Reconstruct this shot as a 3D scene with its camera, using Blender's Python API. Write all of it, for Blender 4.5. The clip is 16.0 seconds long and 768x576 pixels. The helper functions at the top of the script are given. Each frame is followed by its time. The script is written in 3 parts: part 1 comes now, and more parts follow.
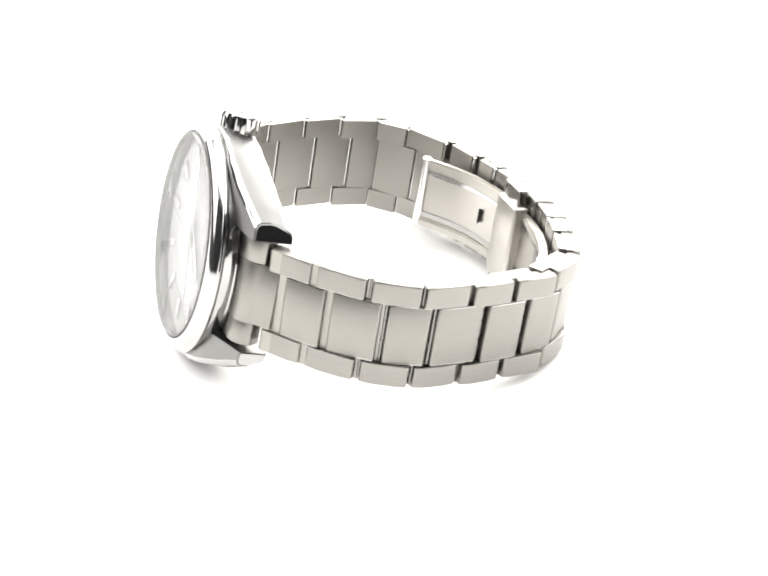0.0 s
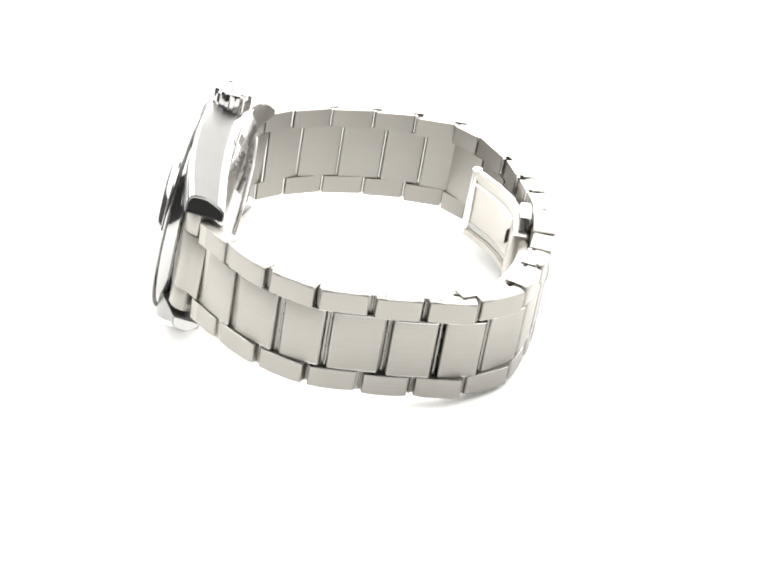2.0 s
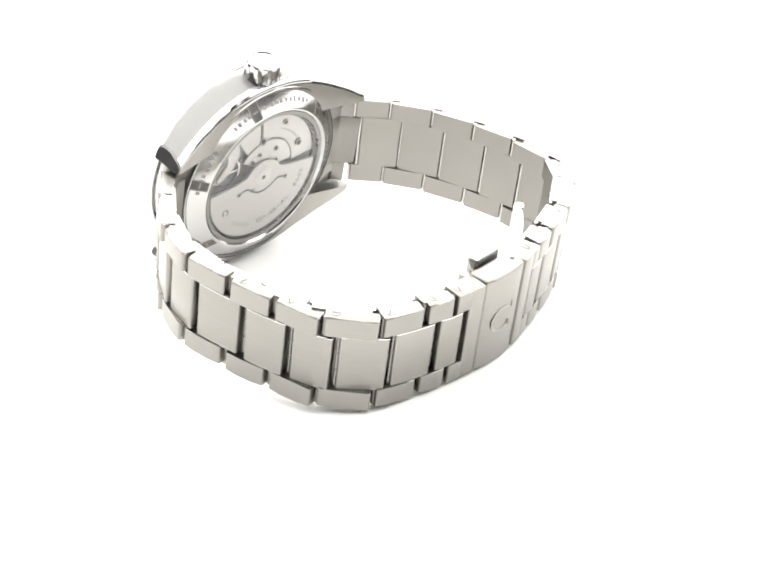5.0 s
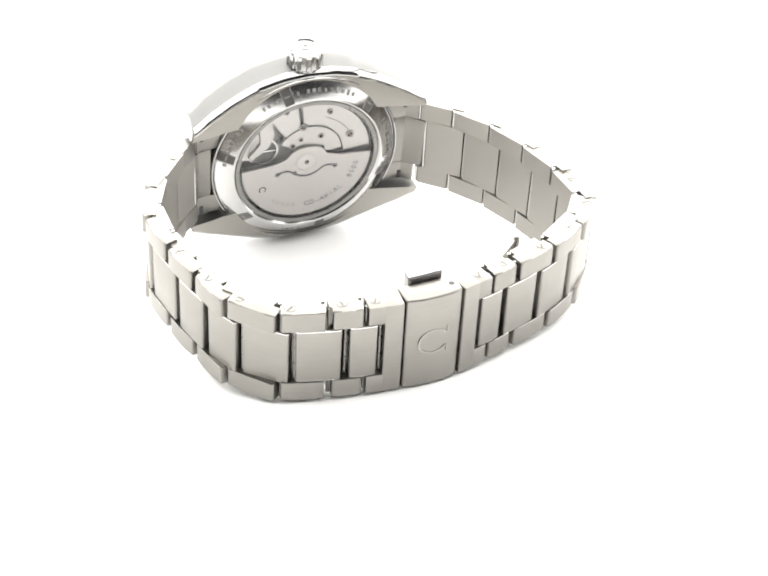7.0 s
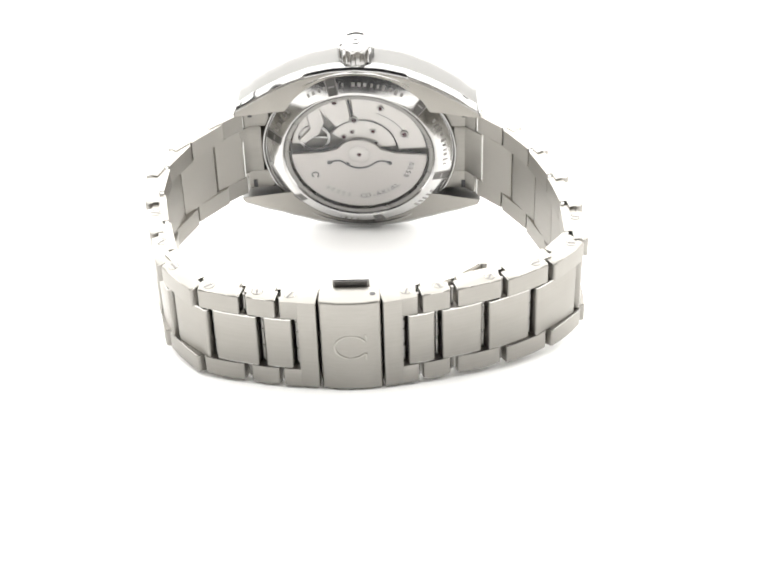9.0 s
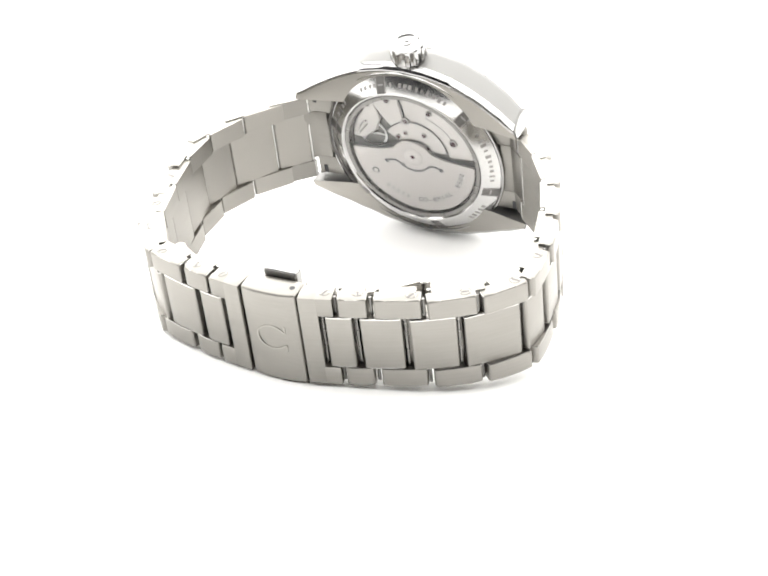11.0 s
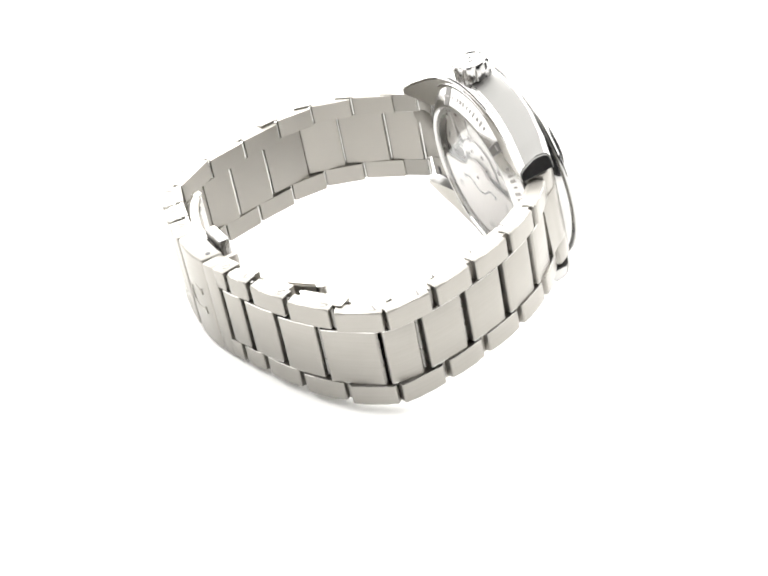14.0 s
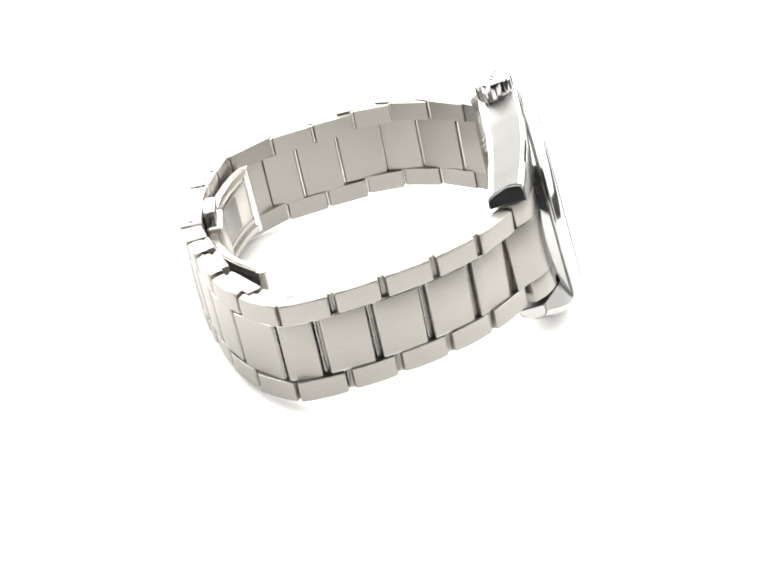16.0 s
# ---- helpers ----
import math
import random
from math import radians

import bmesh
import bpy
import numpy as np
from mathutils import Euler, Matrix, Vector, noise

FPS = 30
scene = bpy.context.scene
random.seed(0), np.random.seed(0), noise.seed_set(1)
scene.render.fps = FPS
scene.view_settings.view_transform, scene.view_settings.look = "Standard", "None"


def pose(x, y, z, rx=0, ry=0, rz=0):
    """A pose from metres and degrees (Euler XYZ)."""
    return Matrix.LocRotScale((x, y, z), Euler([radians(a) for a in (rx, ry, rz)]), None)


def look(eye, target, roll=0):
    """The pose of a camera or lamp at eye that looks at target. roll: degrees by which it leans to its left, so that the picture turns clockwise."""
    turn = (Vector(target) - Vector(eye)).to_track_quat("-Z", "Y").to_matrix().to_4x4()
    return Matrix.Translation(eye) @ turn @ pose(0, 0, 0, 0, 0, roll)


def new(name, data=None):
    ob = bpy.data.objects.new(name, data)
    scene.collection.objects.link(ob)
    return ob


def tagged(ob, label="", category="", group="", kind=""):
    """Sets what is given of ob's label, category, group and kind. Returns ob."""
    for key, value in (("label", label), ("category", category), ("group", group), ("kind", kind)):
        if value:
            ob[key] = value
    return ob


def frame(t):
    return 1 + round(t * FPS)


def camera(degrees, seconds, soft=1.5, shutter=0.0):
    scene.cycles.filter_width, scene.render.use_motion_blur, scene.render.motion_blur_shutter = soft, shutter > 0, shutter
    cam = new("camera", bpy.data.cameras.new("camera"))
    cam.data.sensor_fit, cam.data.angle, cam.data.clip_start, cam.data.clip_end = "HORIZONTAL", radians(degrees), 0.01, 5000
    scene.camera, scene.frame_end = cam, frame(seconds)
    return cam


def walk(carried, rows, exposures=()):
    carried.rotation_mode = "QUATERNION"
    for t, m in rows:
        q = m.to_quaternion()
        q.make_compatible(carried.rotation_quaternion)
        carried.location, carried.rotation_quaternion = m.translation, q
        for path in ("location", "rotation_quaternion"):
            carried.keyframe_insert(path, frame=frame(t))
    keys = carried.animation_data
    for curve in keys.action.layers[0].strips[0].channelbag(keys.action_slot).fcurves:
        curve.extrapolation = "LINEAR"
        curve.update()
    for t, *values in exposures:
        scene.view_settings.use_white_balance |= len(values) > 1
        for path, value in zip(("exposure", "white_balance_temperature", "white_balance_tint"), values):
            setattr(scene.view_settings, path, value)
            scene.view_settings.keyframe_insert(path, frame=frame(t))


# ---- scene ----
U = 0.00088           # one model unit in metres; the watch is drawn in these units
TILT = 9.9            # lean of the watch, resting on its case flank and its clasp
REST = 21.15          # height of the watch's origin over the table in model units

# ---- camera ----
cam = camera(25.68, 16.0, soft=2.0)


def eye(pitch):
    """The tripod's pose; the camera looks down by pitch degrees and leans a little."""
    return pose(2.94 * U, -300.0 * U, 165.2 * U, 90 - pitch, 0, 0) @ Matrix.Rotation(radians(-1.13), 4, "Z")


# the tripod sags a little, with one small jolt near the start
walk(cam, [(0.0, eye(28.27)), (0.6, eye(28.27)), (1.15, eye(28.285)), (1.35, eye(28.37)), (2.5, eye(28.375)), (4.0, eye(28.38)), (6.5, eye(28.36)), (9.0, eye(28.365)), (12.0, eye(28.35)), (14.0, eye(28.338)), (16.0, eye(28.315))])
scene.view_settings.exposure = 0.0

# ---- light ----
world = bpy.data.worlds.new("studio")
scene.world = world
world.use_nodes = True
world.node_tree.nodes["Background"].inputs[0].default_value = (1.0, 0.98, 0.95, 1)
world.node_tree.nodes["Background"].inputs[1].default_value = 0.05


def softbox(name, eye, target, w, h, watts, color=(1.0, 0.985, 0.955)):
    lamp = bpy.data.lights.new(name, "AREA")
    lamp.shape, lamp.size, lamp.size_y, lamp.energy, lamp.color = "RECTANGLE", w, h, watts, color
    ob = new(name, lamp)
    ob.matrix_basis = look(eye, target)
    return ob


softbox("softbox_top", (0, 0.12, 0.93), (0, 0.12, 0), 1.7, 1.8, 33.0)
softbox("softbox_back", (0, 0.96, 0.46), (0, 0, 0.46), 2.0, 0.9, 34.0)
softbox("softbox_left", (-0.92, 0.3, 0.58), (0, 0.3, 0.58), 1.2, 0.66, 11.0)
softbox("softbox_right", (0.92, 0.3, 0.58), (0, 0.3, 0.58), 1.2, 0.66, 11.0)


# ---- materials ----
def mat(name, color, rough=0.5, metal=0.0, brush=None, vary=0.0, spread=0.0, bump=0.0, scale=400.0):
    m = bpy.data.materials.new(name)
    m.use_nodes = True
    nt = m.node_tree
    b = nt.nodes["Principled BSDF"]
    b.inputs["Base Color"].default_value = (*color, 1)
    b.inputs["Roughness"].default_value = rough
    b.inputs["Metallic"].default_value = metal
    if vary or spread or bump:
        tc = nt.nodes.new("ShaderNodeTexCoord")
        mp = nt.nodes.new("ShaderNodeMapping")
        mp.inputs["Scale"].default_value = brush or (1, 1, 1)
        nz = nt.nodes.new("ShaderNodeTexNoise")
        nz.inputs["Scale"].default_value = scale
        nz.inputs["Detail"].default_value = 5
        nt.links.new(tc.outputs["Object"], mp.inputs["Vector"])
        nt.links.new(mp.outputs["Vector"], nz.inputs["Vector"])
        smear = nt.nodes.new("ShaderNodeTexNoise")
        smear.inputs["Scale"].default_value = 90.0
        nt.links.new(tc.outputs["Object"], smear.inputs["Vector"])
        if vary:
            add = nt.nodes.new("ShaderNodeMath")
            add.operation = "ADD"
            nt.links.new(nz.outputs["Fac"], add.inputs[0])
            nt.links.new(smear.outputs["Fac"], add.inputs[1])
            mr = nt.nodes.new("ShaderNodeMapRange")
            mr.inputs["From Min"].default_value, mr.inputs["From Max"].default_value = 0.6, 1.4
            mr.inputs["To Min"].default_value, mr.inputs["To Max"].default_value = 1 - vary, 1 + vary
            nt.links.new(add.outputs[0], mr.inputs["Value"])
            mx = nt.nodes.new("ShaderNodeMix")
            mx.data_type, mx.blend_type = "RGBA", "MULTIPLY"
            mx.inputs["Factor"].default_value = 1.0
            mx.inputs["A"].default_value = (*color, 1)
            nt.links.new(mr.outputs["Result"], mx.inputs["B"])
            nt.links.new(mx.outputs["Result"], b.inputs["Base Color"])
        if spread:
            mr2 = nt.nodes.new("ShaderNodeMapRange")
            mr2.inputs["From Min"].default_value, mr2.inputs["From Max"].default_value = 0.3, 0.7
            mr2.inputs["To Min"].default_value, mr2.inputs["To Max"].default_value = rough - spread, rough + spread
            nt.links.new(nz.outputs["Fac"], mr2.inputs["Value"])
            nt.links.new(mr2.outputs["Result"], b.inputs["Roughness"])
        if bump:
            bp = nt.nodes.new("ShaderNodeBump")
            bp.inputs["Strength"].default_value = 0.25
            bp.inputs["Distance"].default_value = bump
            nt.links.new(nz.outputs["Fac"], bp.inputs["Height"])
            nt.links.new(bp.outputs["Normal"], b.inputs["Normal"])
    return m


STEEL = (0.285, 0.275, 0.256)
brushed = mat("brushed_steel", STEEL, 0.36, 1.0, (0.10, 5.0, 5.0), 0.09, 0.07, 5e-6, 800)
# lighter, rougher brushed steel, its colour raised against shade inside the loop
inner_steel = mat("lightened_satin_steel", (0.36, 0.346, 0.320), 0.42, 1.0, (0.15, 4.0, 4.0), 0.04, 0.05, 3e-6, 800)
satin = mat("satin_steel", (0.225, 0.224, 0.219), 0.40, 1.0, (0.15, 4.0, 4.0), 0.03, 0.05, 3e-6, 700)
polished = mat("polished_steel", (0.43, 0.428, 0.423), 0.09, 1.0, None, 0.02, 0.02, 0.0, 500)
pin_steel = mat("bright_pin_steel", (0.66, 0.655, 0.64), 0.22, 1.0, None, 0.03, 0.04, 0.0, 700)
edge_steel = mat("polished_edge_steel", (0.58, 0.575, 0.56), 0.16, 1.0, None, 0.03, 0.04, 0.0, 700)
# gap shade put into the steel's colour; plain grey for the window rim
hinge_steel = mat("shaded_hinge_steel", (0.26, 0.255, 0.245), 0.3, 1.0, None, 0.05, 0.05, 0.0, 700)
blade_steel = mat("satin_blade_steel", (0.52, 0.50, 0.47), 0.34, 1.0, (0.2, 4.0, 4.0), 0.03, 0.05, 0.0, 700)
back_steel = mat("polished_back_steel", (0.56, 0.556, 0.548), 0.15, 1.0, None, 0.02, 0.03, 0.0, 500)
bridge_steel = mat("rhodium_bridge", (0.47, 0.455, 0.44), 0.34, 1.0, (1, 1, 8), 0.08, 0.06, 4e-6, 700)
rotor_steel = mat("rhodium_rotor", (0.46, 0.44, 0.425), 0.42, 1.0, (8, 1, 1), 0.06, 0.06, 4e-6, 600)
dark_metal = mat("blackened_metal", (0.16, 0.155, 0.15), 0.4, 0.7, None, 0.25, 0.1, 0.0, 900)
ink = mat("dark_engraving", (0.06, 0.06, 0.065), 0.5, 0.3, None, 0.1, 0.0, 0.0, 900)
etch = mat("etched_steel", (0.36, 0.35, 0.34), 0.5, 1.0, None, 0.1, 0.05, 0.0, 900)
ruby = mat("jewel_red", (0.05, 0.016, 0.024), 0.12, 0.0, None, 0.1, 0.0, 0.0, 900)
dial_white = mat("silver_dial", (0.18, 0.18, 0.185), 0.4, 0.2, (1, 1, 20), 0.03, 0.05, 0.0, 500)
white_table = mat("white_table", (0.92, 0.92, 0.915), 0.6, 0.0, None, 0.008, 0.03, 0.0, 60)
room_paint = mat("grey_room_paint", (0.16, 0.16, 0.165), 0.8, 0.0, None, 0.06, 0.03, 0.0, 8)
room_dark = mat("dark_room_paint", (0.06, 0.06, 0.063), 0.8, 0.0, None, 0.06, 0.03, 0.0, 8)
glass = bpy.data.materials.new("sapphire_glass")
glass.use_nodes = True
_nt = glass.node_tree
_nt.nodes.remove(_nt.nodes["Principled BSDF"])
_tr, _gl, _mx, _lw, _pw, _ml = [_nt.nodes.new(k) for k in ("ShaderNodeBsdfTransparent", "ShaderNodeBsdfGlossy", "ShaderNodeMixShader", "ShaderNodeLayerWeight", "ShaderNodeMath", "ShaderNodeMath")]
_gl.inputs["Roughness"].default_value = 0.02
_lw.inputs["Blend"].default_value = 0.5
_pw.operation, _ml.operation = "POWER", "MULTIPLY_ADD"
_pw.inputs[1].default_value = 1.5
_ml.inputs[1].default_value, _ml.inputs[2].default_value = 0.20, 0.02
_nt.links.new(_lw.outputs["Facing"], _pw.inputs[0])
_nt.links.new(_pw.outputs[0], _ml.inputs[0])
_nt.links.new(_ml.outputs[0], _mx.inputs[0])
_nt.links.new(_tr.outputs[0], _mx.inputs[1])
_nt.links.new(_gl.outputs[0], _mx.inputs[2])
_nt.links.new(_mx.outputs[0], _nt.nodes["Material Output"].inputs[0])


# ---- builders ----
def part(name, bm, material, parent, label="", at=None, smooth=35):
    """One mesh object under a thing or part; the bmesh is in model units."""
    bmesh.ops.recalc_face_normals(bm, faces=bm.faces[:])
    bmesh.ops.scale(bm, vec=(U, U, U), verts=bm.verts[:])
    me = bpy.data.meshes.new(name)
    bm.to_mesh(me)
    bm.free()
    return put(name, me, material, parent, label, at, smooth)


def put(name, me, material, parent, label="", at=None, smooth=35):
    if not me.materials:
        me.materials.append(material)
        if smooth:
            me.shade_smooth()
            me.set_sharp_from_angle(angle=radians(smooth))
    ob = new(name, me)
    ob.parent = parent
    if at is not None:
        ob.matrix_basis = at
    if label:
        tagged(ob, label)
    return ob


def spot(x, y, z, rx=0, ry=0, rz=0):
    """A pose in model units."""
    return pose(x * U, y * U, z * U, rx, ry, rz)


def lathe(profile, seg=96, bm=None):
    """A closed ring of (radius, y) turned about the y axis; radius 0 closes to a point."""
    bm = bm or bmesh.new()
    rings = []
    for r, y in profile:
        if r <= 1e-6:
            rings.append([bm.verts.new((0, y, 0))])
        else:
            rings.append([bm.verts.new((r * math.cos(2 * math.pi * i / seg), y, r * math.sin(2 * math.pi * i / seg))) for i in range(seg)])
    for a, b in zip(rings, rings[1:]):
        for i in range(seg):
            j = (i + 1) % seg
            q = [a[i % len(a)], a[j % len(a)], b[j % len(b)], b[i % len(b)]]
            q = list(dict.fromkeys(q))
            if len(q) > 2:
                bm.faces.new(q)
    return bm


def prism(poly, z0, z1, bevel=0.0, seg=2, bm=None, rim=-1):
    """A polygon in x, y drawn up from z0 to z1, its edges rounded."""
    own = bmesh.new()
    lo = [own.verts.new((x, y, z0)) for x, y in poly]
    hi = [own.verts.new((x, y, z1)) for x, y in poly]
    own.faces.new(lo[::-1])
    own.faces.new(hi)
    n = len(poly)
    for i in range(n):
        own.faces.new((lo[i], lo[(i + 1) % n], hi[(i + 1) % n], hi[i]))
    if bevel:
        own.normal_update()
        es = [e for e in own.edges if len(e.link_faces) == 2 and e.calc_face_angle(0) > 0.6]
        bmesh.ops.bevel(own, geom=es, offset=bevel, segments=seg, profile=0.5, affect="EDGES", clamp_overlap=True, material=rim)
    if bm is None:
        return own
    me = bpy.data.meshes.new("tmp")
    own.to_mesh(me)
    own.free()
    bm.from_mesh(me)
    bpy.data.meshes.remove(me)
    return bm


def box(x0, x1, y0, y1, z0, z1, bevel=0.0, bm=None, seg=2):
    return prism([(x0, y0), (x1, y0), (x1, y1), (x0, y1)], z0, z1, bevel, seg, bm)


def flat(poly, y0, y1, bevel=0.0):
    """A polygon in x, z (as seen from behind) with a thickness along y."""
    bm = prism(poly, 0, abs(y1 - y0), bevel, 1)
    for v in bm.verts:
        v.co = Vector((v.co.x, min(y0, y1) + v.co.z, v.co.y))
    return bm


def loft(sections, bm=None, caps=True):
    bm = bm or bmesh.new()
    rows = [[bm.verts.new(p) for p in s] for s in sections]
    n = len(rows[0])
    for a, b in zip(rows, rows[1:]):
        for i in range(n):
            bm.faces.new((a[i], a[(i + 1) % n], b[(i + 1) % n], b[i]))
    if caps:
        bm.faces.new(rows[0][::-1])
        bm.faces.new(rows[-1])
    return bm


def interp(x, pts):
    xs, ys = [p[0] for p in pts], [p[1] for p in pts]
    return float(np.interp(x, xs, ys))


# ---- the studio ----
def studio():
    bm = bmesh.new()
    prof = [(-1.10, 0.0), (1.20, 0.0)] + [(1.20 + 0.35 * math.sin(a), 0.35 - 0.35 * math.cos(a)) for a in np.linspace(0.1, math.pi / 2, 14)] + [(1.55, 1.3)]
    rows = [[bm.verts.new((x, y, z)) for x in np.linspace(-1.1, 1.1, 9)] for y, z in prof]
    for a, b in zip(rows, rows[1:]):
        for i in range(8):
            bm.faces.new((a[i], a[i + 1], b[i + 1], b[i]))
    me = bpy.data.meshes.new("table")
    bm.to_mesh(me)
    bm.free()
    me.materials.append(white_table)
    me.shade_smooth()
    tagged(new("table", me), "seamless matt white photo table sweeping up behind", "table", kind="structure")
    for name, m, lo, hi in (("floor", room_paint, (-2, -2.2, -0.85), (2, 1.8, -0.80)), ("ceiling", room_paint, (-2, -2.2, 1.8), (2, 1.8, 1.85)),
                            ("wall_front", room_dark, (-2, -2.25, -0.80), (2, -2.2, 1.8)), ("wall_back", room_paint, (-2, 1.8, -0.80), (2, 1.85, 1.8)),
                            ("wall_west", room_paint, (-2.05, -2.2, -0.80), (-2, 1.8, 1.8)), ("wall_east", room_paint, (2, -2.2, -0.80), (2.05, 1.8, 1.8))):
        b2 = bmesh.new()
        bmesh.ops.create_cube(b2, size=1)
        for v in b2.verts:
            v.co = [(l + h) / 2 + c * (h - l) for l, h, c in zip(lo, hi, v.co)]
        me = bpy.data.meshes.new(name)
        b2.to_mesh(me)
        b2.free()
        me.materials.append(m)
        tagged(new(name, me), "plain painted studio " + name.split("_")[0], name.split("_")[0], kind="structure")


studio()

# ---- the watch ----
watch = new("wristwatch")
tagged(watch, "brushed stainless steel wristwatch standing on edge on a white table", "wristwatch")
CZ = 0.6    # height of the case's centre over the bracelet's
HW = 10.0   # half the bracelet's width
SIDE = 5.9  # where the side pieces begin
CASE = spot(0.5, 1.64, CZ, 5.3, 0, -3.5)


def build_case():
    # the middle of the case with its flanks and lugs
    bm = lathe([(0, 3.0), (20.4, 3.0), (20.6, 2.6), (20.6, -3.1), (20.45, -3.35), (20.2, -3.4), (20.16, -3.0), (14.9, -2.9), (14.9, -2.2), (0, -2.2)], 128)
    case = part("case", bm, polished, watch, "polished steel case middle", CASE)
    zo = [(0, 22.7), (5, 22.4), (10, 21.3), (15, 19.4), (20, 17.0), (25.7, 14.2)]
    yt = [(0, 4.7), (11, 4.6), (16, 4.0), (20, 3.0), (25.7, 1.3)]
    yb = [(0, -3.0), (8, -3.2), (13, -3.5), (18, -4.2), (21, -4.9), (25.7, -5.8)]
    for side in (1, -1):
        secs = []
        for x in np.linspace(-25.7, 25.7, 57):
            ax = abs(x)
            o, t, b = interp(ax, zo), interp(ax, yt), interp(ax, yb)
            if side < 0:
                t -= interp(ax, [(18, 0), (25.7, 2.0)])
            i = 11.0 if ax > 13 else 12.5
            ring = [(t, i), (t, o - 1.3), (t - 0.35, o - 0.4), (t - 1.0, o - 0.05), (t - 2.6, o + 0.1), ((t + b) / 2, o - 0.25), (b + 1.6, o - 0.7), (b + 0.7, o - 1.1), (b + 0.15, o - 1.6), (b, o - 2.2), (b, i)]
            lean = max(0.0, (ax - 21.5) / 4.7) * 0.36
            secs.append([(x - math.copysign(lean * (zz - 11.0), x), yy, side * zz) for yy, zz in (ring if side > 0 else ring[::-1])])
        bm = loft(secs)
        bm.faces.ensure_lookup_table()
        caps = list(bm.faces)[-2:]
        # polished bevels along the front and back of the satin flank
        n = 11
        for i, f in enumerate(list(bm.faces)[:-2]):
            j = i % n if side > 0 else (n - 2 - i % n) % n
            if j in (1, 2, 6, 7, 8):
                f.material_index = 1
            # back face: lighter colour offsets the shade and dark reflections there
            elif j == 9:
                f.material_index = 2
        for f in caps:
            f.material_index = 1
        bmesh.ops.bevel(bm, geom=[e for f in caps for e in f.edges], offset=0.25, segments=2, affect="EDGES")
        fl = part("case_flank", bm, satin, watch, "satin steel case flank with two lugs", CASE)
        fl.data.materials.append(polished)
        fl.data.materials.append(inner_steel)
    # bezel and crystal
    bm = lathe([(20.2, 2.2), (21.4, 2.2), (21.6, 2.5), (21.6, 4.45), (22.0, 4.5), (22.3, 4.75), (22.4, 5.1), (22.25, 5.4), (21.95, 5.5), (21.85, 5.6), (21.3, 6.4), (20.5, 7.0), (19.8, 7.15), (19.62, 6.9), (19.62, 4.6), (20.1, 4.0), (20.2, 2.2)], 160)
    part("bezel", bm, polished, watch, "polished steel bezel", CASE)
    bm = lathe([(0, 7.9), (18.3, 7.9), (19.0, 7.7), (19.25, 7.35), (19.25, 6.0), (0, 6.0)], 128)
    c = part("crystal", bm, glass, watch, "clear sapphire crystal", CASE)
    c.visible_shadow = False
    part("crystal_gasket", lathe([(19.27, 6.4), (19.5, 6.4), (19.5, 7.32), (19.27, 7.4), (19.27, 6.4)], 128), dark_metal, watch, "thin dark crystal gasket", CASE)
    # dial, markers and pointers
    dial = part("dial", lathe([(0, 4.6), (19.4, 4.6), (20.0, 5.0), (20.0, 3.2), (0, 3.2)], 96), dial_white, watch, "silver white dial with fine grooves", CASE)
    for i in range(-11, 12):
        z = i * 1.6
        h = math.sqrt(max(0, 18.6 ** 2 - z * z))
        part("dial_groove", box(-h, h, 4.61, 4.64, z - 0.05, z + 0.05), etch, dial)
    for i in range(12):
        a = radians(30 * i)
        bm = box(-0.7, 0.7, 4.6, 5.2, 13.6, 17.8, 0.15)
        part("hour_marker", bm, polished, dial, "polished steel applied marker", spot(0, 0, 0, 0, math.degrees(a), 0))
    for name, ln, w, ang, y in (("hour_pointer", 10.5, 0.9, 55, 5.0), ("minute_pointer", 15.5, 0.7, -160, 5.25), ("seconds_pointer", 16.5, 0.18, 20, 5.45)):
        bm = prism([(-w, -2.5), (w, -2.5), (w, ln * 0.8), (0, ln), (-w, ln * 0.8)], 0, 0.15, 0.04)
        bmesh.ops.rotate(bm, verts=bm.verts[:], matrix=Matrix.Rotation(radians(-90), 3, "X"))
        part(name, bm, polished, dial, "", spot(0, y, 0, 0, ang, 0))
    # crown with fluted edge
    bm = bmesh.new()
    seg = 96
    def flute(i):
        return 0.2 * (1 if (i % 8) in (1, 2, 3, 4) else 0)
    prof = [(3.0, 19.8, 0), (3.0, 21.6, 0), (3.45, 21.75, 1), (3.75, 22.1, 1), (3.75, 25.0, 1), (3.5, 25.5, 0.5), (3.0, 25.8, 0), (2.7, 25.8, 0), (2.5, 25.55, 0), (0, 25.55, 0)]
    rings = []
    for r, z, k in prof:
        if r == 0:
            rings.append([bm.verts.new((0, 0, z))])
        else:
            rings.append([bm.verts.new(((r - k * flute(i)) * math.cos(2 * math.pi * i / seg), (r - k * flute(i)) * math.sin(2 * math.pi * i / seg), z)) for i in range(seg)])
    for a, b in zip(rings, rings[1:]):
        for i in range(seg):
            j = (i + 1) % seg
            q = list(dict.fromkeys([a[i], a[j], b[j % len(b)], b[i % len(b)]]))
            bm.faces.new(q)
    crown = part("crown", bm, polished, watch, "fluted polished steel winding crown", CASE @ spot(0, 0.5, 0.2), 30)
    bm = lathe([(0.55, 0), (0.9, 0), (0.9, 0.15), (0.55, 0.15), (0.55, 0)], 32)
    part("crown_emblem", bm, edge_steel, crown, "", spot(0, 0, 25.56, 90, 0, 0))


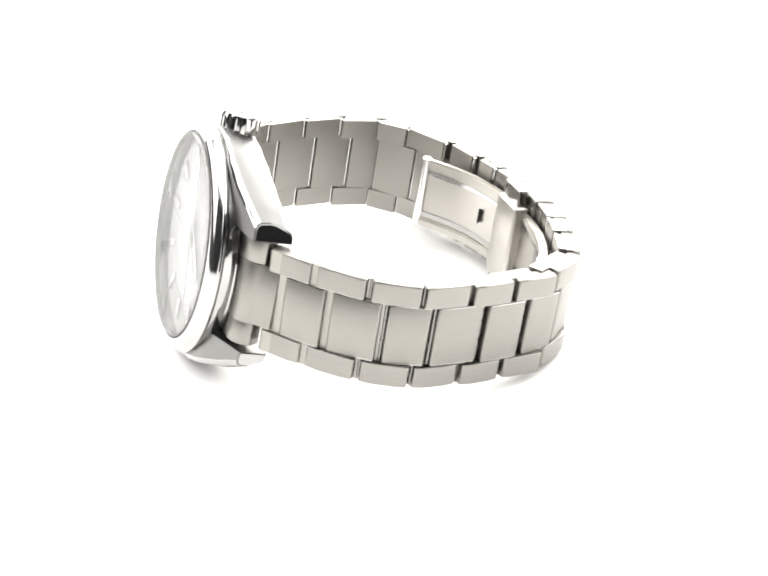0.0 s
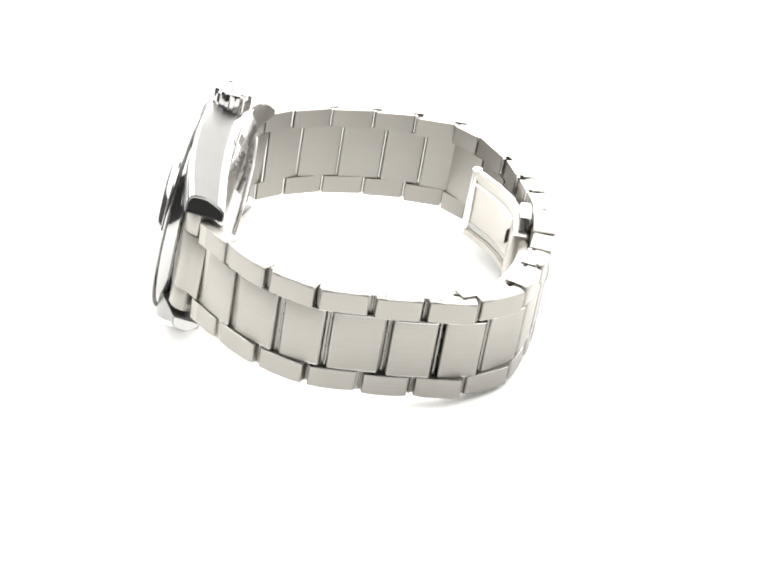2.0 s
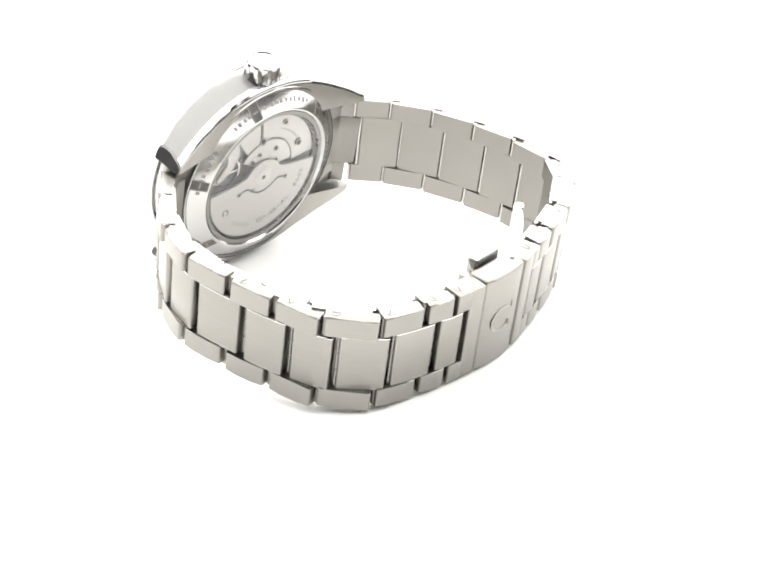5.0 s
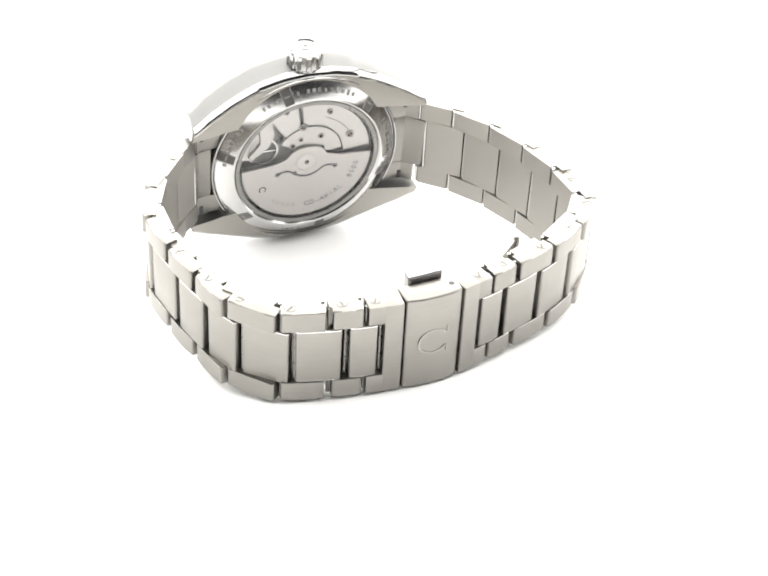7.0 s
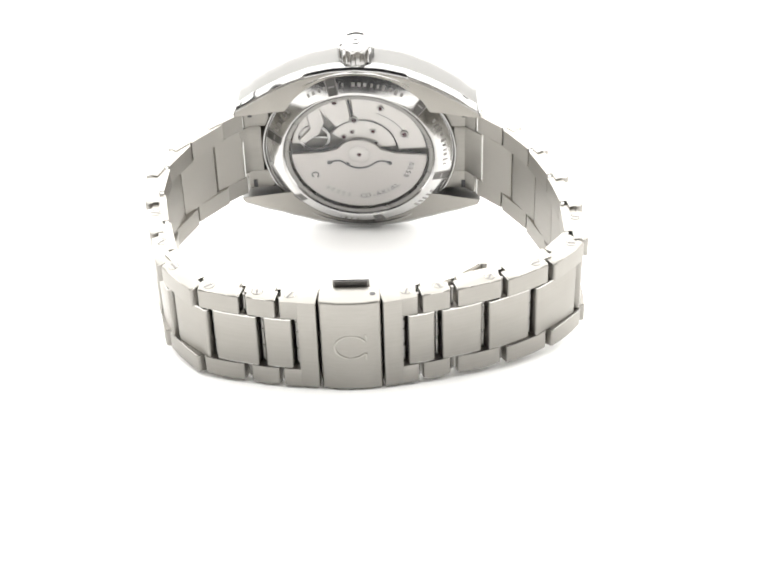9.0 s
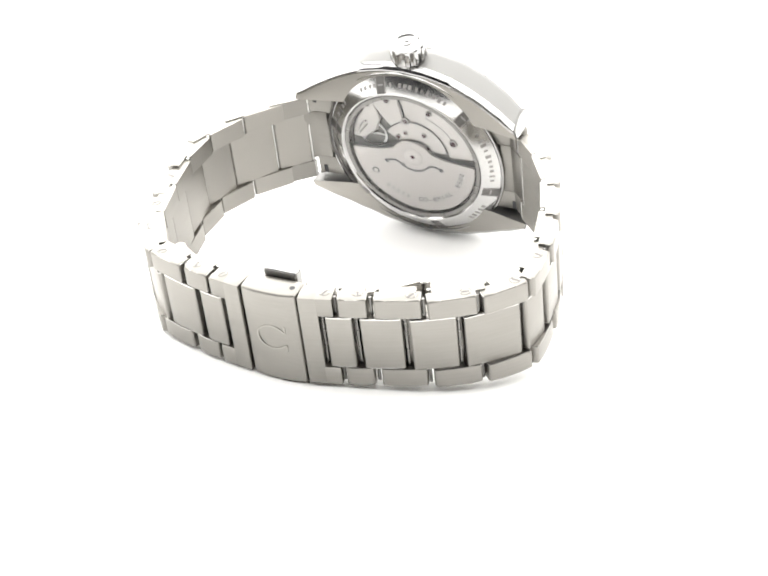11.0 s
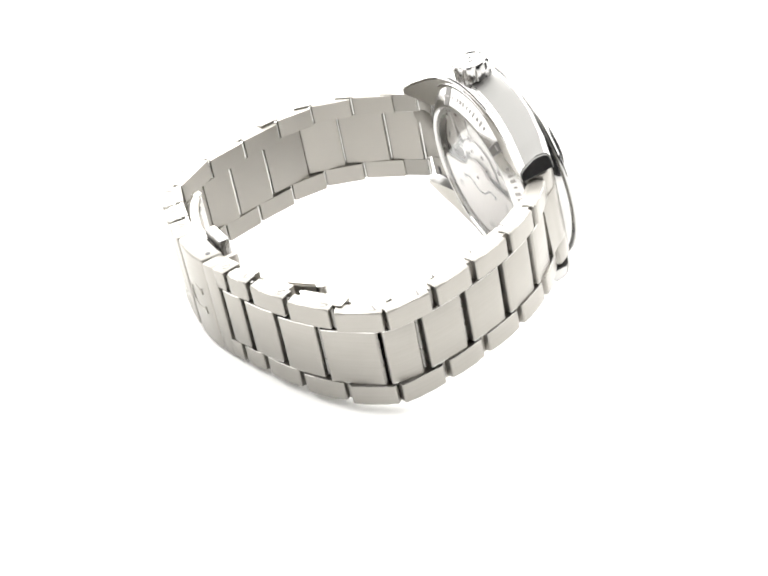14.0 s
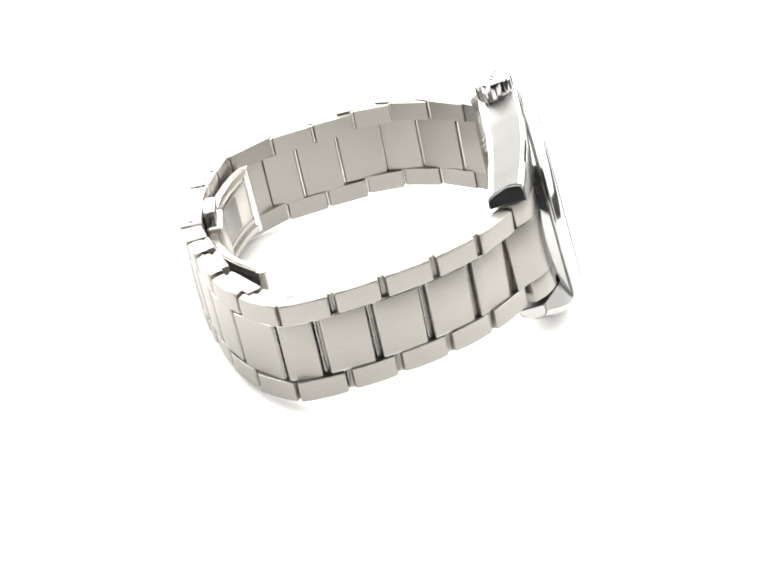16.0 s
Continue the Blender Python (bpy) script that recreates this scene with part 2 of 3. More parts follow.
def build_back():
    ring = part("caseback", lathe([(19.75, -2.4), (19.7, -3.15), (16.75, -4.92), (16.4, -5.05), (16.05, -4.95), (15.85, -4.7), (15.75, -4.6), (15.7, -3.4), (16.5, -2.6), (19.75, -2.4)], 160),
                back_steel, watch, "polished steel screw-down case back ring", CASE, 18)
    part("seal_ring", lathe([(19.77, -2.9), (20.15, -3.3), (20.15, -2.4), (19.77, -2.4), (19.77, -2.9)], 128), dark_metal, ring, "dark seam round the case back")
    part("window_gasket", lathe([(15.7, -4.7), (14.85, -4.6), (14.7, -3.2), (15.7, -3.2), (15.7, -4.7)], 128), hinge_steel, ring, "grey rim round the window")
    w = part("caseback_window", lathe([(0, -4.6), (14.7, -4.6), (14.7, -4.4), (0, -4.4)], 96), glass, watch, "clear sapphire window", CASE)
    w.visible_shadow = False
    return ring


build_case()
ring = build_back()

# ---- bracelet ----
A_GAPS = [(-25.2, 0.9), (-32.3, -5.5), (-38.7, -13.6), (-41.9, -22.9), (-40.9, -32.8), (-39.1, -42.2), (-36.7, -51.7), (-29.5, -59.9), (-20.6, -62.8), (-14.0, -64.4), (-7.0, -65.4)]
B_GAPS = [(26.9, -2.2), (34.3, -10.0), (38.9, -18.6), (41.9, -28.3), (43.6, -37.6), (43.3, -47.6), (36.1, -54.7), (27.2, -59.4), (17.8, -62.3), (11.4, -64.0), (4.7, -65.5)]
THICK = 4.2


def link_poly(length, y0, y1, r=0.42, crown=0.10):
    """Section of a link piece: x along the bracelet, y from y1 (inside) to y0 (outside), the outer corners rounded."""
    h = length / 2
    out = [(-h * 0.4, y0 + crown), (h * 0.4, y0 + crown)] if crown else []
    for k in range(4):
        a = math.pi / 2 * k / 3
        out.append((h - r + r * math.sin(a), y0 - r + r * math.cos(a)))
    out += [(h, y1), (-h, y1)]
    for k in range(4):
        a = math.pi / 2 * (3 - k) / 3
        out.append((-h + r - r * math.sin(a), y0 - r + r * math.cos(a)))
    return out


def mesh_of(name, bm):
    bmesh.ops.recalc_face_normals(bm, faces=bm.faces[:])
    bmesh.ops.scale(bm, vec=(U, U, U), verts=bm.verts[:])
    me = bpy.data.meshes.new(name)
    bm.to_mesh(me)
    bm.free()
    return me


MESHES = {}


def piece_mesh(kind, length, z0, z1, inner=False):
    key = (kind, round(length * 6))
    if key not in MESHES:
        ln = round(length * 6) / 6
        if inner:
            bm = prism(link_poly(ln, 1.1 if "mid" in kind else 1.7, -1.1, 0.2, 0.0), z0, z1)
        elif "side" in kind:
            # the outer long edge is rounded off
            bm = prism(link_poly(ln, 0.0, -2.8), z0, z1)
            zt = z1 if z1 > 0 else z0
            es = [e for e in bm.edges if all(abs(v.co.z - zt) < 1e-4 and v.co.y > -0.5 for v in e.verts)]
            bmesh.ops.bevel(bm, geom=es, offset=0.75, segments=4, profile=0.5, affect="EDGES", clamp_overlap=True)
            bm.normal_update()
            es = [e for e in bm.edges if len(e.link_faces) == 2 and e.calc_face_angle(0) > 0.9]
            bmesh.ops.bevel(bm, geom=es, offset=0.24, segments=2, affect="EDGES", clamp_overlap=True, material=1)
        else:
            bm = prism(link_poly(ln, 0.0, -2.15), z0, z1, 0.24, 2, None, 1)
        MESHES[key] = me = mesh_of(kind.split(" ")[0], bm)
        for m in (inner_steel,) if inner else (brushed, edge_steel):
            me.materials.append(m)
        me.shade_smooth()
        me.set_sharp_from_angle(angle=radians(35))
    return MESHES[key]


def screw_mesh():
    if "screw" not in MESHES:
        bm = lathe([(0, 0.0), (0.85, 0.0), (0.9, 0.03), (0.9, -0.3), (0.0, -0.3)], 24)
        bmesh.ops.rotate(bm, verts=bm.verts[:], matrix=Matrix.Rotation(radians(90), 3, "X"))
        for nm, z0, z1 in (("barrel", -SIDE + 0.2, SIDE - 0.2), ("pin", -HW + 0.35, HW - 0.35), ("tube", -SIDE + 0.1, SIDE - 0.1), ("stub", -1.9, 1.9)):
            b2 = bmesh.new()
            bmesh.ops.create_cone(b2, cap_ends=True, segments=14, radius1=0.32, radius2=0.32, depth=z1 - z0)
            if nm in ("barrel", "pin"):
                bmesh.ops.translate(b2, verts=b2.verts[:], vec=(0, -1.45, 0))
            MESHES[nm] = mesh_of("hinge_" + nm, b2)
        MESHES["screw"] = mesh_of("screw", bm)
        MESHES["slot"] = mesh_of("screw_slot", box(-0.75, 0.75, -0.11, 0.11, 0, 0.04))
        rim = lathe([(0.92, 0.0), (1.02, 0.0), (1.02, 0.035), (0.92, 0.035), (0.92, 0.0)], 28)
        bmesh.ops.rotate(rim, verts=rim.verts[:], matrix=Matrix.Rotation(radians(90), 3, "X"))
        MESHES["rim"] = mesh_of("screw_rim", rim)


def frame_at(p, q):
    """Pose of a link whose outer face runs from p to q, y pointing out of the loop."""
    p, q = Vector((*p, 0)), Vector((*q, 0))
    u = (q - p).normalized()
    n = Vector((u.y, -u.x, 0))
    mid = (p + q) / 2
    if n.dot(mid - Vector((0, -34, 0))) < 0:
        n = -n
    z = Vector((0, 0, 1))
    flip = u.cross(n).dot(z) < 0
    x = -u if flip else u
    m = Matrix((x, n, z)).transposed().to_4x4()
    m.translation = mid * U
    return m, flip, (q - p).length


def along(gaps, s):
    """The point at s (in links) along a chain of gaps."""
    i = min(max(int(math.floor(s)), 0), len(gaps) - 2)
    f = s - i
    a, b = gaps[i], gaps[i + 1]
    return (a[0] + (b[0] - a[0]) * f, a[1] + (b[1] - a[1]) * f)


def inward(gaps, s, depth):
    """The point at s along the chain, moved into the loop by depth."""
    m, _, _ = frame_at(along(gaps, s - 0.3), along(gaps, s + 0.3))
    n = m.to_3x3() @ Vector((0, 1, 0))
    p = along(gaps, s)
    return (p[0] - n.x * depth, p[1] - n.y * depth)


OFF, BACK = 0.38, 0.44


def build_chain(gaps, rise, depth, near, inner_off, side_off):
    screw_mesh()
    n = len(gaps) - 1
    zc = (-SIDE + 0.1, SIDE - 0.1)

    def shift(i):
        """How far past gap i the centre pieces meet; less where the bracelet bends sharply."""
        if i == 0:
            return OFF
        b = abs((Vector(gaps[i]) - Vector(gaps[i - 1])).angle_signed(Vector(gaps[i + 1]) - Vector(gaps[i])))
        return 0.18 if b > 0.6 else 0.28 if b > 0.4 else interp(i, near)

    # the last segment beside the clasp is the frame link
    for k in range(n - 1):
        u0, u1 = Vector(gaps[k + 1]) - Vector(gaps[k]), Vector(gaps[min(k + 2, n)]) - Vector(gaps[k + 1])
        bend = abs(u0.angle_signed(u1))
        out = min(bend, 0.4) * (1.3 if k < n - 3 else 0.0)
        m, flip, ln = frame_at(inward(gaps, k, 0.3 * out), inward(gaps, k + 1, -0.7 * out))
        c0 = n - 2 + 0.45 if k == n - 2 else k + shift(k)
        c1 = n - 1 + 0.40 if k == n - 2 else n - 2 + 0.45 if k == n - 3 else k + 1 + shift(k + 1)
        p, q = inward(gaps, c0, 0.3 * out), inward(gaps, c1, -0.7 * out)
        mc, fc, lc = frame_at(p, q)
        # the links hang a little unevenly on their pins
        wide = spot(0, 0, interp(k + 0.5, rise))
        m, mc = m @ wide, mc @ wide
        link = put("bracelet_link", piece_mesh("bracelet_link", lc - 1.45, *zc), brushed, watch, "brushed steel bracelet link", mc)
        inv = mc.inverted()
        for z0, z1, key in ((SIDE, HW, "side_piece top"), (-HW, -SIDE, "side_piece low")):
            put("side_piece", piece_mesh(key, ln - 1.3, z0, z1), brushed, link, "brushed steel side piece", inv @ m)
        # three rows of inner plates, set back towards the case
        back, back1 = (BACK if k < n - 3 else 0.1), (BACK if k + 1 < n - 3 else 0.1)
        keep0, keep1 = [OFF - interp(i, near) if 0 < i < 5 else 0.0 for i in (k, k + 1)]
        c0i, c1i = c0 - back + keep0 + interp(k, inner_off), c1 - back1 + keep1 + interp(k + 1, inner_off)
        if k == 0:
            c0i += 0.15
        s0, s1 = max(0.05, k - back + side_off), k + 1 - back1 + (side_off if k < n - 4 else 0.0)
        deep = interp(k, depth)
        w = -1 if flip else 1
        lift = spot(0, 0, interp(k + 0.5, rise))
        for z0, z1, u0, u1, key in ((-SIDE, SIDE, c0i, c1i, "inner_plate mid"), (SIDE, HW - 0.06, s0, s1, "inner_plate top"), (-HW + 0.06, -SIDE, s0, s1, "inner_plate low")):
            mi, _, li = frame_at(inward(gaps, u0, deep), inward(gaps, u1, deep))
            mi = mi @ lift
            # lightened steel makes up for the shade inside the loop
            put("inner_plate", piece_mesh(key, li - 0.95, z0, z1, True), inner_steel, link, "satin steel inner side of the link, coloured lighter against the shade", inv @ mi)
            nm = "tube" if "mid" in key else "stub"
            put("hinge_tube", MESHES[nm], pin_steel, link, "", inv @ mi @ spot(w * li / 2, -0.74, (z0 + z1) / 2))
            if k == 0:
                put("hinge_tube", MESHES[nm], pin_steel, link, "", inv @ mi @ spot(-w * li / 2, -0.74, (z0 + z1) / 2))
        bp = mc.copy()
        bp.translation = Vector((*q, interp(k + 1, rise))) * U
        # barrel coloured dark for the shade in the gap, darkest at the clasp slot
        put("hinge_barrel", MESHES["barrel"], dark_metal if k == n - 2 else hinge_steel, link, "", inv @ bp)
        bp = m.copy()
        bp.translation = Vector((*gaps[k + 1], interp(k + 1, rise))) * U
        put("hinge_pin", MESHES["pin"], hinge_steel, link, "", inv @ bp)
        if k >= n - 6:
            sx = (1 if flip else -1) * (ln / 2 - 2.4)
            at = inv @ m @ spot(sx, -1.75 if k < n - 2 else -2.1, HW - 0.005)
            put("screw", MESHES["screw"], edge_steel, link, "", at)
            put("screw_rim", MESHES["rim"], ink, link, "", at)
            put("screw_slot", MESHES["slot"], ink, link, "", at @ pose(0, 0, 0, 0, 0, 40 + 53 * k))
    # frame link beside the clasp
    m, flip, ln = frame_at(gaps[n - 1], gaps[n])
    m = m @ spot(0, 0, 0.5)
    d = -1 if flip else 1
    h = ln / 2 - 0.2
    bar0 = h - 3.6
    bm = box(*sorted((d * bar0, d * h)), -THICK, 0.1, -HW, HW, 0.3)
    fl = part("frame_link", bm, brushed, watch, "brushed steel end frame of the bracelet", m)
    for z0, z1 in ((SIDE + 0.02, HW), (-HW, -SIDE - 0.02)):
        part("frame_arm", box(*sorted((-d * h, d * (bar0 + 0.4))), -THICK, 0.09, z0, z1, 0.28), brushed, fl)
    at = spot(-d * (h - 1.7), -THICK * 0.5, HW - 0.005)
    put("screw", MESHES["screw"], edge_steel, fl, "", at)
    put("screw_rim", MESHES["rim"], ink, fl, "", at)
    put("screw_slot", MESHES["slot"], ink, fl, "", at @ pose(0, 0, 0, 0, 0, 65))


build_chain(A_GAPS, [(0, 0.6), (2, 0.4), (3.5, 0), (5, -0.7), (6, -0.3), (8, 0.5), (10, 0.5)], [(0, 1.6), (2, 2.2), (5, 3.2)], [(1, 0.32), (4, 0.38)], [(0, 0), (1, 0.0), (3, 0.17), (6, 0.17), (7, 0)], 0.04)
build_chain(B_GAPS, [(0, 0.8), (2, 0.6), (4, 0.1), (5, -0.6), (6, -0.3), (8, 0.5), (10, 0.5)], [(0, 2.2), (2, 2.6), (5, 3.2)], [(1, 0.30), (2, 0.32), (4, 0.38)], [(0, 0.1), (2, 0.17), (6, 0.17), (7, 0)], 0.2)


def build_end_links():
    for sx, k, rise, top, inner, inset in ((-1, A_GAPS, 0.9, 4.4, -0.3, 2.5), (1, B_GAPS, 1.0, 3.0, -2.5, 3.2)):
        gx, gy = abs(k[0][0]), k[0][1]
        c1 = along(k, 0.34)
        cx, cy = abs(c1[0]), c1[1]
        p0, p1 = inward(k, 0.0, inset), inward(k, 0.16, inset)
        # the outer face runs in a bow from under the bezel to the first link
        mx, my = (21.6 + gx) / 2 + 0.9, (top + gy) / 2 + 1.0
        bow = [((1 - t) ** 2 * 21.6 + 2 * t * (1 - t) * mx + t * t * (gx - 0.5), (1 - t) ** 2 * top + 2 * t * (1 - t) * my + t * t * (gy + 0.3)) for t in np.linspace(0, 1, 7)]
        side = [(17.5, top)] + bow + [(abs(p0[0]), p0[1]), (22.6, inner), (18.4, inner + 0.1), (17.6, 0.8)]
        mid = [(17.7, top - 0.05)] + [(x + 0.12, y + 0.1) for x, y in bow] + [(cx - 0.5, cy + 0.25), (abs(p1[0]), p1[1]), (abs(p0[0]), p0[1]), (22.6, inner - 0.02), (20.3, inner + 0.08)]
        flipm = lambda poly: [(sx * x, y) for x, y in poly]
        e = part("end_link", prism(flipm(mid), -SIDE, SIDE, 0.12), brushed, watch, "brushed steel end link between the lugs", spot(0, 0, rise, 4.0))
        for z0, z1 in ((SIDE, 10.4), (-10.4, -SIDE)):
            part("end_link_side", prism(flipm(side), z0 + 0.01, z1 - 0.01, 0.12), brushed, e)
        for z in (9.3, -9.3):
            part("spring_bar_notch", box(*sorted((sx * 21.9, sx * 22.9)), inner - 0.12, inner + 0.8, z - 1.0, z + 1.0, 0.1), ink, e, "dark notch of the spring bar")


build_end_links()


def build_clasp():
    a, b = A_GAPS[-1], B_GAPS[-1]
    m, flip, ln = frame_at(a, b)
    m = m @ spot(0, 0, 0.5)
    h = ln / 2 - 0.25
    poly = [(-h, -4.6), (h, -4.6), (h, -0.1), (h * 0.5, 0.42), (0, 0.55), (-h * 0.5, 0.42), (-h, -0.1)]
    cover = part("clasp_cover", prism(poly, -10.3, 10.3, 0.55, 3), brushed, watch, "brushed steel clasp cover with an embossed emblem", m)
    d = -1 if flip else 1
    # embossed open ring with two feet
    bm = bmesh.new()
    for i in range(28):
        t0, t1 = [radians(-238 + 296 * (i + k) / 28) for k in (0, 1)]
        q = []
        for t, r in ((t0, 2.45), (t1, 2.45), (t1, 2.75), (t0, 2.75)):
            q.append((r * math.cos(t), r * math.sin(t) * 1.15))
        lo = [bm.verts.new((x, 0.45, z)) for x, z in q]
        hi = [bm.verts.new((x, 0.60, z)) for x, z in q]
        for f in ((hi[3], hi[2], hi[1], hi[0]), (lo[0], lo[1], hi[1], hi[0]), (lo[2], lo[3], hi[3], hi[2])):
            bm.faces.new(f)
    for x in (-2.2, 2.2):
        box(x - 0.7, x + 0.7, 0.4, 0.59, 2.6, 2.9, 0.05, bm)
    bmesh.ops.rotate(bm, verts=bm.verts[:], matrix=Matrix.Rotation(radians(-90), 3, "Y"))
    # the lighter steel paints in the light that the relief would catch
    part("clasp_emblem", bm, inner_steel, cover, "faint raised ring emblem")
    bm = lathe([(0, 0.02), (0.55, 0.02), (0.55, -0.2), (0, -0.2)], 20)
    bmesh.ops.rotate(bm, verts=bm.verts[:], matrix=Matrix.Rotation(radians(90), 3, "X"))
    part("pin_hole", bm, ink, cover, "small dark pin hole", spot(d * (h - 1.4), -2.2, 10.31))
    # push buttons on both edges, set inside the cover
    for sz in (1, -1):
        bm = box(-3.4, 3.4, -7.2, -5.0, *sorted((sz * 6.0, sz * 11.4)), 0.4, None, 3)
        pb = part("push_button", bm, polished, watch, "polished steel release button", m @ spot(-0.3, 0, 0))
        part("button_face", box(-3.0, 3.0, -5.05, -4.85, *sorted((sz * 9.6, sz * 11.15)), 0.05), dark_metal, pb, "dark recessed face")


build_clasp()


def build_blades():
    """The two curved folding blades inside the loop, and the hinge block between them."""
    paths = {"b": [(23.8, -51.6), (21.4, -53.6), (18.0, -56.2), (14.0, -58.6), (8.5, -60.4), (3.5, -61.2)],
             "a": [(-25.8, -55.0), (-23.0, -56.8), (-19.0, -58.6), (-14.0, -60.2), (-9.0, -61.0), (-4.0, -61.3)]}
    for key, label in (("b", "polished steel folding blade with a square hole"), ("a", "polished steel folding blade with a matt inner panel")):
        pts = [Vector((p[0] - 0.4, p[1] + 1.2, 0.5)) for p in paths[key]]
        norms = []
        for i in range(len(pts)):
            u = (pts[min(i + 1, len(pts) - 1)] - pts[max(i - 1, 0)]).normalized()
            nv = Vector((-u.y, u.x, 0))
            norms.append(nv if nv.y > 0 else -nv)
        blade = None
        for z0, z1, name, mt, d0, d1 in ((-5.6, 5.6, "folding_blade", blade_steel, -0.3, 0.5), (5.7, 7.6, "blade_rail", blade_steel, -0.5, 1.1), (-7.6, -5.7, "blade_rail", blade_steel, -0.5, 1.1),
                                         (4.2, 5.0, "blade_rib", polished, 0.5, 0.8), (-5.0, -4.2, "blade_rib", polished, 0.5, 0.8)):
            secs = []
            for q, nv in zip(pts, norms):
                a, b = q + nv * d0, q + nv * d1
                secs.append([(a.x, a.y, z0), (a.x, a.y, z1), (b.x, b.y, z1), (b.x, b.y, z0)])
            bm = loft(secs)
            if name == "blade_rail":
                bm.normal_update()
                es = [e for e in bm.edges if len(e.link_faces) == 2 and e.calc_face_angle(0) > 0.8]
                bmesh.ops.bevel(bm, geom=es, offset=0.35, segments=2, affect="EDGES")
            ob = part(name, bm, mt, blade or watch, label if blade is None else "", None, 50)
            blade = blade or ob
        bm = lathe([(0, -7.7), (0.9, -7.7), (1.1, -7.5), (1.1, 7.5), (0.9, 7.7), (0, 7.7)], 20)
        bmesh.ops.rotate(bm, verts=bm.verts[:], matrix=Matrix.Rotation(radians(90), 3, "X"))
        part("blade_knuckle", bm, pin_steel, blade, "rolled polished end", spot(pts[0].x, pts[0].y + 0.2, 0))
        if key == "b":
            c = (pts[4] + pts[3]) * 0.5 + norms[4] * 0.5
            part("square_hole", box(-1.1, 1.1, -0.1, 0.06, -1.5, 1.5, 0.02), ink, blade, "dark square hole", spot(c.x, c.y, 0, 0, 0, -20))
        else:
            c = (pts[2] + pts[3]) * 0.5 + norms[3] * 0.55
            part("blade_panel", box(-4.5, 4.5, -0.1, 0.12, -3.6, 3.6, 0.05), etch, blade, "matt engraved panel", spot(c.x, c.y, 0, 0, 0, -20))
    m, flip, ln = frame_at(A_GAPS[-1], B_GAPS[-1])
    part("hinge_block", box(-4.4, 4.4, -8.0, -4.7, -8.6, 8.6, 0.8, None, 3), blade_steel, watch, "satin steel hinge block behind the clasp", m)


build_blades()


# ---- movement seen through the case back ----
def sector(r0, r1, a0, a1, n=18, c=(0, 0)):
    t = [radians(a0 + (a1 - a0) * i / n) for i in range(n + 1)]
    return [(c[0] + r1 * math.cos(a), c[1] + r1 * math.sin(a)) for a in t] + [(c[0] + r0 * math.cos(a), c[1] + r0 * math.sin(a)) for a in t[::-1]]


def disc(r, y0, y1, c=(0, 0), n=24):
    bm = lathe([(0, y0), (r * 0.94, y0), (r, y0 + (y1 - y0) * 0.3), (r, y1), (0, y1)], n)
    bmesh.ops.translate(bm, verts=bm.verts[:], vec=(c[0], 0, c[1]))
    return bm


def letters(text, size, depth):
    cu = bpy.data.curves.new("letters", "FONT")
    cu.body, cu.size, cu.extrude, cu.align_x, cu.align_y = text, size, depth, "CENTER", "CENTER"
    cu.resolution_u = 2
    ob = bpy.data.objects.new("letters", cu)
    me = ob.to_mesh()
    bm = bmesh.new()
    bm.from_mesh(me)
    ob.to_mesh_clear()
    bpy.data.objects.remove(ob)
    bpy.data.curves.remove(cu)
    return bm


